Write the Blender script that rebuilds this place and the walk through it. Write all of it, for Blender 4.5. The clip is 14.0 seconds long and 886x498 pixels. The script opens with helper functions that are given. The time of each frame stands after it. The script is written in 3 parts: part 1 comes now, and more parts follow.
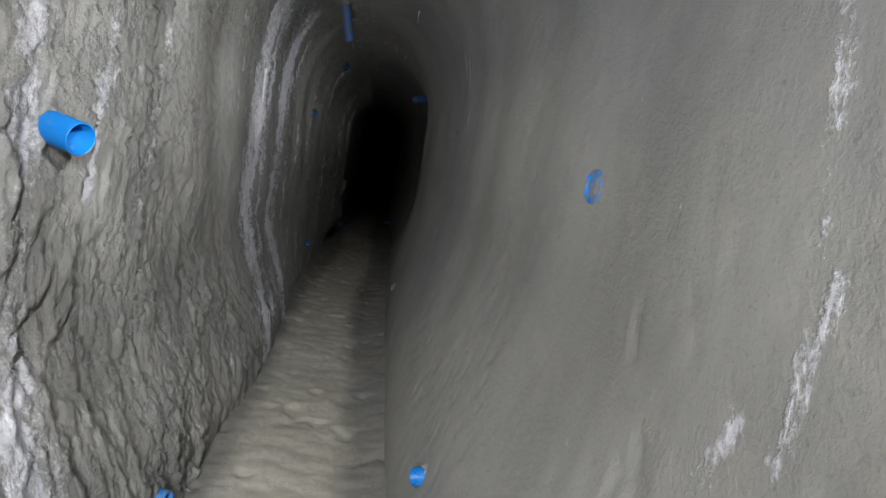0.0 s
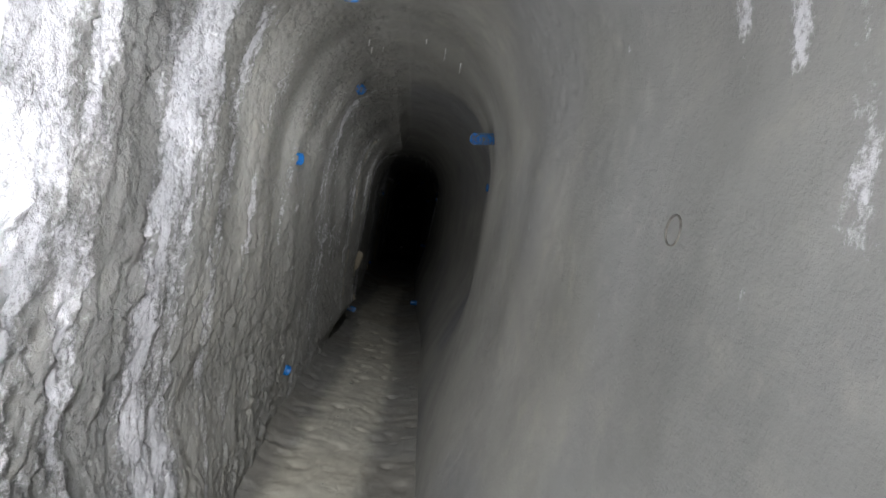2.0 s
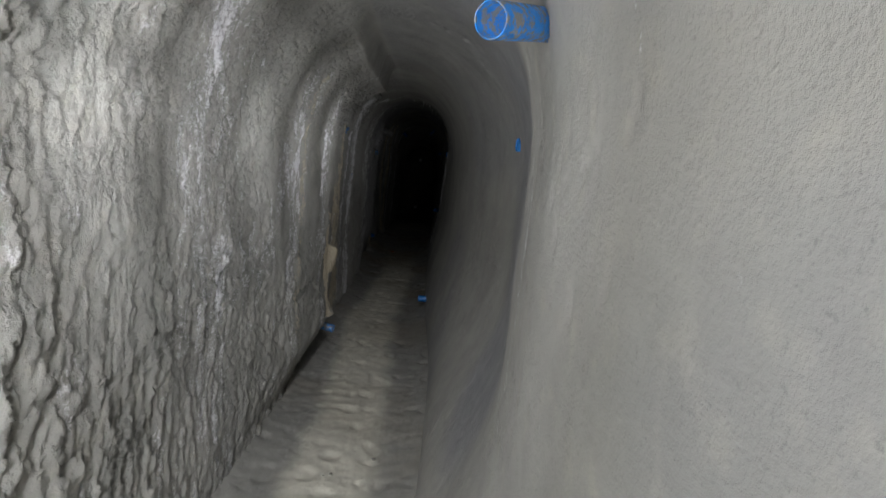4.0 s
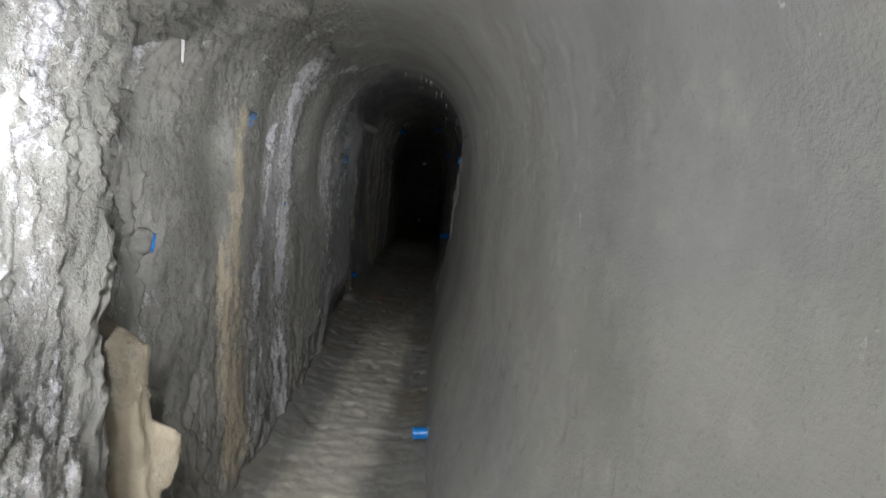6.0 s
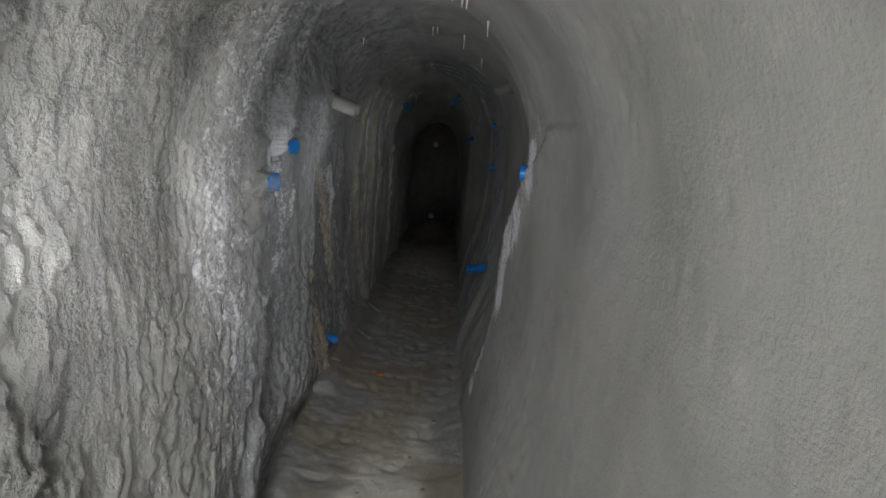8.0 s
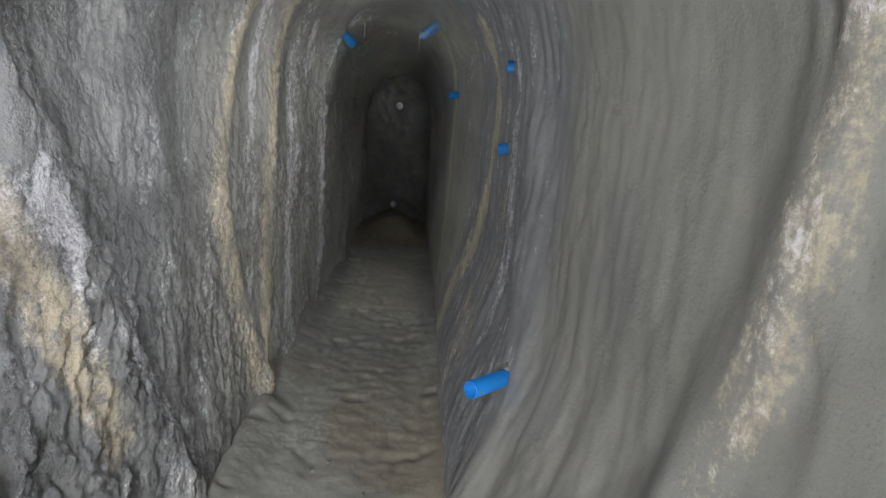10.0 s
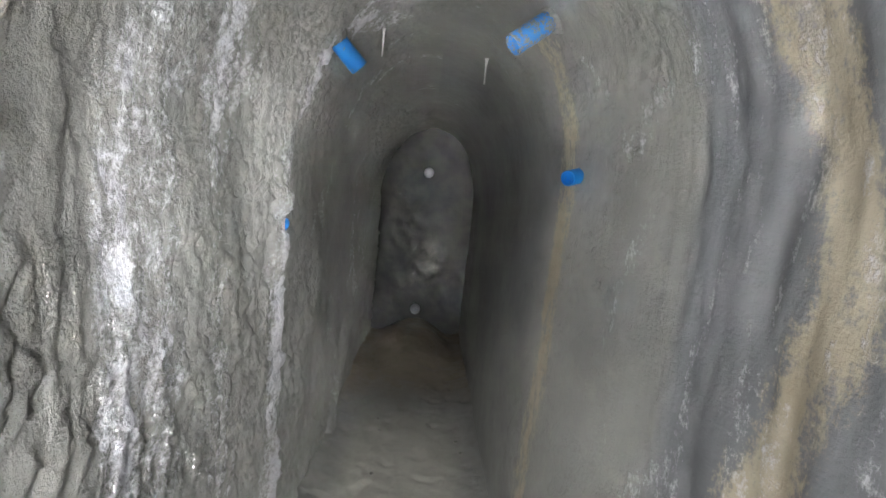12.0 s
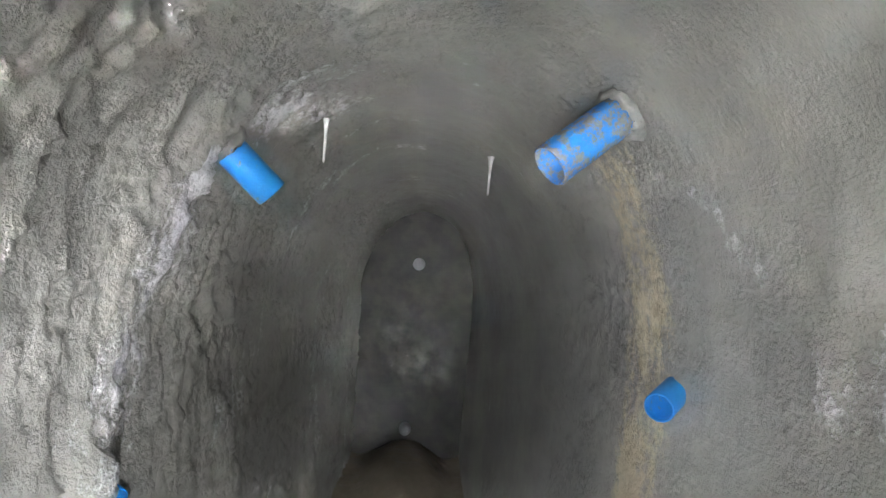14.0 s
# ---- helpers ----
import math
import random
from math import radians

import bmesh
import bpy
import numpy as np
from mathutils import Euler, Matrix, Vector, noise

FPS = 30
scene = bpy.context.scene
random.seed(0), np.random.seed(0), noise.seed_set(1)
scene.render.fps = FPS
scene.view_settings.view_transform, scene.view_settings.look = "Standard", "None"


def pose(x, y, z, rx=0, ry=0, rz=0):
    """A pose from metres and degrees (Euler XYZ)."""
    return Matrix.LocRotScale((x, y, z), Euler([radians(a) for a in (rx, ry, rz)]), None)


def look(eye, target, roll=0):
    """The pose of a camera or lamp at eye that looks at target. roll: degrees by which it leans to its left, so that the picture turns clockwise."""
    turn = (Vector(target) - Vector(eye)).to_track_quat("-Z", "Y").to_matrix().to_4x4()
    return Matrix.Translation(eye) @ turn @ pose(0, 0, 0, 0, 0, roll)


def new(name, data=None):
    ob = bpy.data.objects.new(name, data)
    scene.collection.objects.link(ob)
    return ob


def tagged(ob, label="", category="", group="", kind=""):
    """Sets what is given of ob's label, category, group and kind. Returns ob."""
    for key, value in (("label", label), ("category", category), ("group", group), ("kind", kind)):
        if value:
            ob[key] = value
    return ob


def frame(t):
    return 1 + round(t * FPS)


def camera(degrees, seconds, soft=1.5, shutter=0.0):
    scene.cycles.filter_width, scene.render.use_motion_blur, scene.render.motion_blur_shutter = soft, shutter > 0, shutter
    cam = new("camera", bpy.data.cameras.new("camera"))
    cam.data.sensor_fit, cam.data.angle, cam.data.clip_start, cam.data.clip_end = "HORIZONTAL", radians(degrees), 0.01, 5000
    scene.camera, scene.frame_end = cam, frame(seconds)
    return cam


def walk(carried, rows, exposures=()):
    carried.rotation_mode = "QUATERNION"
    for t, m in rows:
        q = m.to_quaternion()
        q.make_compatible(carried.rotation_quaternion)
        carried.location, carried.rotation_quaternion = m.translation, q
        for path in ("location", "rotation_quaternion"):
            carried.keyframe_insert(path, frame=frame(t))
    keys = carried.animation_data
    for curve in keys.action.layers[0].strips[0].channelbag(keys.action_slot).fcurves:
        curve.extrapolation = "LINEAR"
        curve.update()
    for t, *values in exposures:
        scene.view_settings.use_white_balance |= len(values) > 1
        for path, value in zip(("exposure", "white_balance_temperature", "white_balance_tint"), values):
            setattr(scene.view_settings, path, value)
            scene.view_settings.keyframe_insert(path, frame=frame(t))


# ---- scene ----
cam = camera(75.0, 14.0)
FALL_STOPS = 0.80   # stops gained for each metre walked
PATH = [
    (0, (0.263, -0.996, 1.189), (0.494, 0.972, 0.917), 9.1),
    (0.5, (0.219, -0.516, 1.246), (0.528, 1.456, 1.122), 11.0),
    (1, (0.262, 0.041, 1.207), (0.669, 1.991, 1.033), 10.7),
    (1.5, (0.263, 0.657, 1.343), (0.519, 2.635, 1.187), 9.7),
    (2, (0.186, 1.299, 1.337), (0.305, 3.292, 1.223), 10.1),
    (2.5, (0.24, 1.783, 1.352), (0.338, 3.774, 1.183), 7.7),
    (4.8, (0.372, 4.401, 1.577), (0.431, 6.373, 1.251), 6.4),
    (5, (0.361, 4.701, 1.576), (0.45, 6.68, 1.302), 6.2),
    (5.5, (0.335, 5.267, 1.59), (0.504, 7.233, 1.259), 5.0),
    (6, (0.367, 6.014, 1.596), (0.396, 7.988, 1.281), 5.5),
    (6.5, (0.291, 6.667, 1.633), (0.328, 8.646, 1.343), 6.9),
    (7, (0.253, 7.275, 1.698), (0.337, 9.235, 1.306), 3.4),
    (7.5, (0.241, 8.005, 1.719), (0.26, 9.979, 1.398), 5.4),
    (8, (0.216, 8.465, 1.73), (0.22, 10.421, 1.312), 4.3),
    (8.5, (0.179, 9.017, 1.646), (0.253, 10.953, 1.152), 3.8),
    (9, (0.163, 9.654, 1.601), (0.34, 11.587, 1.119), 4.4),
    (9.2, (0.198, 9.946, 1.628), (0.376, 11.865, 1.094), 4.2),
    (11.3, (0.089, 12.609, 1.624), (0.098, 14.571, 1.232), 6.5),
    (11.5, (0.04, 12.865, 1.613), (0.038, 14.838, 1.284), 5.7),
    (12, (0.007, 13.245, 1.663), (0.075, 15.212, 1.305), 6.3),
    (12.5, (0.061, 13.675, 1.731), (0.105, 15.651, 1.428), 4.5),
    (13, (0.084, 13.955, 1.812), (0.098, 15.939, 1.561), 5.9),
    (13.5, (0.069, 14.082, 1.877), (0.011, 16.066, 1.629), 4.0),
    (14, (0.036, 14.128, 1.901), (0.091, 16.119, 1.716), 5.2),
]
TRIM = [(0, 0.0), (1, 0.1), (1.5, 0.35), (2.5, 0.2), (5.0, -0.05), (6, -0.1), (7.5, 0.0), (8, -0.4), (8.5, 0.0), (9, 0.15), (11.5, -0.15), (12.5, -0.35), (14, -0.6)]
EXPOSURES = [(t, FALL_STOPS * (eye[1] - 6.5) + float(np.interp(t, [p[0] for p in TRIM], [p[1] for p in TRIM]))) for t, eye, target, roll in PATH]
walk(cam, [(t, look(eye, target, roll)) for t, eye, target, roll in PATH], EXPOSURES)

# ---- light ----
# The only light stands in for the walker's hand lamp: small fixed spots added along the way walked,
# held a little left of the eye, weaker step by step, while the exposure rises to match.
FALL = 0.58          # how fast the spots' power drops along the drift, per metre
LAMP_FIRST, LAMP_STEP, LAMP_COUNT = -2.4, 0.6, 29
LAMP_POWER = 10000.0

world = bpy.data.worlds.new("underground")
world.use_nodes = True
world.node_tree.nodes["Background"].inputs[0].default_value = (0.0, 0.0, 0.0, 1)
world.node_tree.nodes["Background"].inputs[1].default_value = 0.0
scene.world = world


def path_at(y):
    """The eye's x and z where it passes y."""
    eyes = [row[1] for row in PATH]
    ys = [e[1] for e in eyes]
    return float(np.interp(y, ys, [e[0] for e in eyes])), float(np.interp(y, ys, [e[2] for e in eyes]))


def beam(data, along):
    """Shapes a stand-in spot: strongest in a ring about the line of walking, weak to the sides and along that line
    itself.
    """
    data.use_nodes = True
    nt = data.node_tree
    at = nt.nodes.new("ShaderNodeTexCoord")
    dot = nt.nodes.new("ShaderNodeVectorMath")
    dot.operation = "DOT_PRODUCT"
    dot.inputs[1].default_value = along
    nt.links.new(at.outputs["Normal"], dot.inputs[0])
    ahead = nt.nodes.new("ShaderNodeMath")
    ahead.operation = "ABSOLUTE"
    nt.links.new(dot.outputs["Value"], ahead.inputs[0])
    both = nt.nodes.new("ShaderNodeMath")
    both.operation = "MULTIPLY"
    for i, (a, b, lo, hi) in enumerate(BEAM):
        fade = nt.nodes.new("ShaderNodeMapRange")
        fade.interpolation_type = "SMOOTHSTEP"
        for key, value in (("From Min", a), ("From Max", b), ("To Min", lo), ("To Max", hi)):
            fade.inputs[key].default_value = value
        nt.links.new(ahead.outputs[0], fade.inputs["Value"])
        nt.links.new(fade.outputs["Result"], both.inputs[i])
    nt.links.new(both.outputs[0], nt.nodes["Emission"].inputs["Strength"])


BEAM = ((0.45, 0.96, 0.005, 1.0), (0.935, 0.9945, 1.0, 0.0))
# four stand-in spots at each step, each turned out from the line of walking, and its share of the power
OFF, HALF = radians(62), radians(58)
QUARTERS = (((-1, 0), 1.30), ((1, 0), 0.72), ((0, -1), 1.35), ((0, 1), 0.50))
for i in range(LAMP_COUNT):
    ly = LAMP_FIRST + i * LAMP_STEP
    lx, lz = path_at(ly)
    lx, lz = 0.3 * lx - 0.12, min(lz + 0.08, 1.55)
    for (ax, az), share in QUARTERS:
        data = bpy.data.lights.new("hand_lamp_stand_in", "SPOT")
        data.energy = share * LAMP_POWER * math.exp(-FALL * (ly + 2.4))
        data.spot_size, data.spot_blend, data.shadow_soft_size = 2 * HALF, 1.0, 0.0
        data.color = (0.935, 0.955, 1.0)
        m = look((lx, ly, lz), (lx + ax * math.sin(OFF), ly + math.cos(OFF), lz + az * math.sin(OFF)))
        beam(data, m.to_3x3().transposed() @ Vector((0, 1, 0)))
        lamp = new("hand_lamp_stand_in", data)
        lamp.matrix_world = m

# ---- noise on arrays ----


def lattice(ix, iy, seed):
    n = (ix.astype(np.int64) * 374761393 + iy.astype(np.int64) * 668265263 + seed * 974634777) & 0x7FFFFFFF
    n = ((n ^ (n >> 13)) * 1274126177) & 0x7FFFFFFF
    n = n ^ (n >> 16)
    return (n & 0xFFFF) / 65535.0


def vnoise(u, v, seed):
    iu, iv = np.floor(u), np.floor(v)
    fu, fv = u - iu, v - iv
    fu, fv = fu * fu * (3 - 2 * fu), fv * fv * (3 - 2 * fv)
    a, b = lattice(iu, iv, seed), lattice(iu + 1, iv, seed)
    c, d = lattice(iu, iv + 1, seed), lattice(iu + 1, iv + 1, seed)
    return (a * (1 - fu) + b * fu) * (1 - fv) + (c * (1 - fu) + d * fu) * fv


def fbm(u, v, seed, octaves=4, gain=0.5):
    total, amp, norm = 0.0, 1.0, 0.0
    for k in range(octaves):
        total = total + amp * vnoise(u * 2.03**k + 17.3 * k, v * 2.03**k + 5.1 * k, seed + k)
        norm, amp = norm + amp, amp * gain
    return total / norm


def smooth(x, a, b):
    t = np.clip((x - a) / (b - a), 0, 1)
    return t * t * (3 - 2 * t)


def strip(y, s, y0, s0, y1, s1, width, soft=0.6):
    """1 on the line from (y0, s0) to (y1, s1) on a wall, falling to 0 over its half width."""
    dy, ds = y1 - y0, s1 - s0
    t = np.clip(((y - y0) * dy + (s - s0) * ds) / (dy * dy + ds * ds), 0, 1)
    dist = np.hypot(y - y0 - t * dy, s - s0 - t * ds)
    return 1 - smooth(dist, width * (1 - soft), width)


# ---- shape of the drift ----
Y0, Y1 = -3.2, 18.15


def knots(y, pairs):
    xs, vs = [p[0] for p in pairs], [p[1] for p in pairs]
    return sum(np.interp(y + k, xs, vs) for k in (-0.4, -0.25, -0.1, 0.1, 0.25, 0.4)) / 6


def crown(y):
    return knots(y, [(-3.2, 2.2), (3, 2.2), (6, 2.16), (10.0, 2.14), (10.9, 2.22), (14.2, 2.26), (15.5, 2.12), (17, 1.9), (18.2, 1.76)])


def left_lip(z):
    return 10.47 + 0.04 * np.sin(z * 9) + 0.12 * (fbm(z * 5, z * 0, 5, 5, 0.6) - 0.5)


def half_left(y, z):
    lip = left_lip(z)
    before = knots(y, [(-3.2, 0.47), (2.0, 0.47), (5.2, 0.46), (7.4, 0.49), (8.2, 0.475), (10.0, 0.46), (11.2, 0.41)])
    after = knots(y, [(10.2, 0.66), (11.2, 0.61), (12.8, 0.60), (13.6, 0.50), (14.2, 0.47), (15.0, 0.45), (18.2, 0.40)])
    foot = knots(y, [(-3.2, 0.33), (0.3, 0.27), (2.3, 0.25), (3.2, 0.33), (4.2, 0.42), (6, 0.42), (10.3, 0.46), (11, 0.56), (14.5, 0.48), (18.2, 0.40)])
    wide = np.where(y < lip, before, after)
    return foot + (wide - foot) * smooth(z, 0.0, 0.75)


def right_lip(z):
    edge = np.interp(z, [0.0, 0.3, 0.55, 0.8, 1.05, 1.24, 1.44, 1.58, 1.64, 1.74, 1.9, 2.2], [11.85, 11.55, 11.32, 11.16, 11.16, 11.15, 10.90, 10.70, 10.46, 10.22, 10.28, 10.7])
    return edge + 0.10 * (fbm(z * 7, z * 0, 9) - 0.5)


def half_right(y, z):
    before = knots(y, [(-3.2, 0.63), (2.0, 0.63), (3.6, 0.57), (4.6, 0.56), (5.6, 0.76), (6.4, 0.75), (7.6, 0.62), (9.0, 0.57), (10.3, 0.545), (11.2, 0.50), (13, 0.47)])
    after = knots(y, [(10.2, 0.70), (12, 0.66), (13.7, 0.64), (14.35, 0.60), (14.75, 0.50), (15.2, 0.46), (18.2, 0.39)])
    foot = knots(y, [(-3.2, 0.43), (4.3, 0.41), (7.2, 0.47), (9.3, 0.41), (11, 0.40), (12.2, 0.42), (15.4, 0.44), (18.2, 0.39)])
    wide = np.where(y < right_lip(z), before, after)
    return foot + (wide - foot) * smooth(z, 0.0, 1.0)


def section(y, v, side):
    """x and z of the bare profile. v: 0 at the foot, 1 at the springing, 2 at the crown."""
    h = crown(y)
    spring = h - 0.64
    straight = np.minimum(v, 1) * spring
    angle = np.clip(v - 1, 0, 1) * (math.pi / 2)
    z = straight + np.sin(angle) * 0.64
    half = half_left(y, np.minimum(z, spring)) if side < 0 else half_right(y, np.minimum(z, spring))
    # both sides keep their lips up into the arch
    x = side * half * np.cos(angle) ** 0.85
    return x, z


def shingle(y, z, length, seed, warp, wy, wz):
    """Overlapping ragged sprayed skins: each swells along the drift and breaks off sharply."""
    p = y / length + warp * (fbm(y * wy, z * wz, seed, 5, 0.58) - 0.5) + 0.5 * (fbm(y * 30, z * 22, seed + 7, 3) - 0.5)
    f = p - np.floor(p)
    return f**1.6 * smooth(fbm(y * wy * 1.4 + 9, z * wz * 1.4, seed + 3, 3), 0.34, 0.60)


def plates(y, s, size_y, size_s, seed):
    """Broken plates of sprayed skin: each swells away from the start, then drops off at a ragged edge."""
    u = y / size_y + 0.9 * (fbm(y / size_y * 0.8, s / size_s * 0.8, seed + 1, 4, 0.6) - 0.5) + 0.35 * (fbm(y / size_y * 4, s / size_s * 4, seed + 4, 2) - 0.5)
    v = s / size_s + 0.9 * (fbm(y / size_y * 0.8 + 31, s / size_s * 0.8, seed + 2, 4, 0.6) - 0.5) + 0.35 * (fbm(y / size_y * 4 + 7, s / size_s * 4, seed + 5, 2) - 0.5)
    iu, iv = np.floor(u), np.floor(v)
    near = np.full(u.shape, 9.0)
    rise = np.zeros(u.shape)
    for a in (-1, 0, 1):
        for b in (-1, 0, 1):
            cu, cv = iu + a, iv + b
            du = u - cu - 0.15 - 0.7 * lattice(cu, cv, seed)
            dv = v - cv - 0.15 - 0.7 * lattice(cu, cv, seed + 11)
            dist = du * du + dv * dv
            tilt = lattice(cu, cv, seed + 13)
            height = 0.5 * lattice(cu, cv, seed + 12) + (0.25 + 0.6 * tilt) * (du + 0.5) + 0.25 * (tilt - 0.5) * dv
            rise = np.where(dist < near, height, rise)
            near = np.minimum(near, dist)
    return rise


def rough_left(y, s):
    patch = smooth(fbm(y * 1.1, s * 0.8, 31, 3), 0.36, 0.60)
    ragged = smooth(fbm(y * 2.3 + 4, s * 1.7, 33, 3), 0.30, 0.62)
    d = 0.024 * (fbm(y * 2.4, s * 1.3, 11, 4) - 0.5)
    d += 0.008 * shingle(y, s, 0.33, 25, 4.0, 2.0, 1.2)
    d += 0.020 * plates(y, s, 0.12, 0.17, 201) * (0.35 + 0.65 * patch)
    d += 0.022 * plates(y, s, 0.050, 0.075, 231) * (0.35 + 0.65 * ragged)
    d += 0.011 * plates(y, s, 0.026, 0.034, 261) * (0.4 + 0.6 * patch)
    d += 0.012 * (fbm(y * 24, s * 19, 13, 4, 0.7) - 0.5)
    return d - 0.012


def rough_right(y, s):
    d = 0.022 * (fbm(y * 1.6, s * 1.2, 41, 3) - 0.5)
    d += 0.0035 * (fbm(y * 22, s * 20, 43, 3, 0.6) - 0.5)
    d += 0.010 * (fbm(y * 26, s * 24, 45, 4, 0.7) - 0.5) * smooth(y, 14.5, 15.0)
    d += 0.006 * shingle(y, s, 0.09, 51, 5.0, 7.0, 6.0) * smooth(y, 14.6, 15.2)
    pits = smooth(fbm(y * 34, s * 24, 47, 2), 0.74, 0.82)
    return d - 0.005 * pits * smooth(fbm(y * 2, s * 2, 49, 2), 0.45, 0.6)


def left_forms(y, z):
    """Large forms of the near-side wall: the bulge that breaks off, ribs of rock, sinter."""
    edge = 7.22 + 0.11 * (fbm(z * 5, z * 0, 61) - 0.5) + 0.10 * smooth(z, 0.9, 0.3) + 0.6 * smooth(z, 1.75, 2.1)
    d = 0.16 * smooth(y, 5.4, 7.10) * (y < edge) * smooth(z, 0.02, 0.35)
    d -= 0.10 * smooth(y, 8.15, 7.45) * (y >= edge) * smooth(z, 0.1, 0.4) * smooth(z, 1.95, 1.7)
    d += 0.24 * strip(y, z, 7.52, 0.30, 7.42, 1.02, 0.12, 0.8)            # pale sinter boss
    d += 0.08 * strip(y, z, 7.54, 0.62, 7.50, 0.78, 0.05, 0.8)
    d += 0.07 * strip(y, z, 7.52, 1.12, 7.55, 1.33, 0.10, 0.5)
    d += 0.02 * strip(y, z, 8.40, 0.3, 8.30, 1.6, 0.16, 0.9)
    d += 0.03 * strip(y, z, 10.28, 0.05, 10.42, 0.55, 0.10, 0.6)
    d += 0.030 * strip(y, z, 10.38, 1.42, 10.33, 1.60, 0.09, 0.4)
    d += 0.02 * smooth(y, 9.8, 10.45) * (y < left_lip(z)) * smooth(z, 0.05, 0.4)
    second = 11.24 + 0.14 * (fbm(z * 5, z * 0, 65, 5, 0.6) - 0.5) + 0.08 * smooth(z, 1.0, 0.3) + 0.42 * smooth(z, 1.35, 1.85)
    d += (0.07 + 0.11 * smooth(y, 10.6, 11.2)) * (y >= left_lip(z)) * (y < second) * smooth(z, 0.05, 0.5) * smooth(z, 2.12, 1.85)
    d += 0.035 * strip(y, z, 12.15, -0.15, 11.45, 1.7, 0.20, 1.0)
    d += 0.035 * strip(y, z, 12.95, -0.15, 12.0, 1.9, 0.16, 1.0)
    d += 0.02 * strip(y, z, 13.75, 0.0, 13.20, 1.2, 0.12, 1.0) + 0.02 * strip(y, z, 13.20, 1.2, 13.45, 2.0, 0.10, 1.0)
    d += 0.02 * strip(y, z, 13.70, 0.0, 13.85, 2.0, 0.12, 1.0)
    d += 0.045 * (fbm(y * 6, z * 1.6, 63, 4, 0.6) - 0.5) * smooth(y, 10.5, 10.8) * smooth(y, 13.4, 12.6)
    d += 0.016 * strip(y, z, 15.08, 0.2, 14.95, 1.45, 0.09, 0.9) + 0.016 * strip(y, z, 14.95, 1.45, 15.10, 1.95, 0.09, 0.8)
    d += 0.014 * strip(y, z, 14.95, 1.25, 14.93, 1.45, 0.06, 0.6)
    d += 0.03 * strip(y, z, 16.3, 0.0, 16.9, 0.9, 0.12, 0.6)
    return d


def right_forms(y, z):
    d = 0.015 * (y < right_lip(z)) * smooth(y - right_lip(z), -0.5, 0.0) * (z < 1.75)
    d += 0.022 * strip(y, z, 11.55, 2.0, 11.8, 0.95, 0.12, 1.0) + 0.015 * strip(y, z, 11.8, 0.95, 12.6, -0.1, 0.14, 1.0)
    d += 0.05 * strip(y, z, 13.2, 1.9, 12.7, 0.0, 0.25, 1.0) * (0.4 + fbm(y * 6, z * 3, 73, 3))
    d += 0.030 * (fbm(y * 7, z * 2.2, 75, 4, 0.6) - 0.5) * smooth(y - right_lip(z), 0.0, 0.3) * smooth(y, 14.5, 14.2)
    d += 0.032 * (fbm(y * 24, z * 14, 77, 5, 0.7) - 0.4) * np.maximum(strip(y, z, 10.50, 1.66, 11.10, 1.2, 0.17, 0.5), strip(y, z, 11.10, 1.2, 11.35, 0.4, 0.13, 0.5))
    # the crusted edge where the sprayed skin sets in again, and furrowed bare rock before it
    d += 0.045 * (fbm(y * 17, z * 14, 79, 5, 0.7) - 0.5) * strip(y, z, 14.45, 2.1, 14.75, 1.72, 0.12, 0.6)
    d += 0.024 * (fbm(y * 16, z * 2.6, 76, 4, 0.6) - 0.5) * smooth(y, 12.7, 13.0) * smooth(y, 14.6, 14.4)
    return d


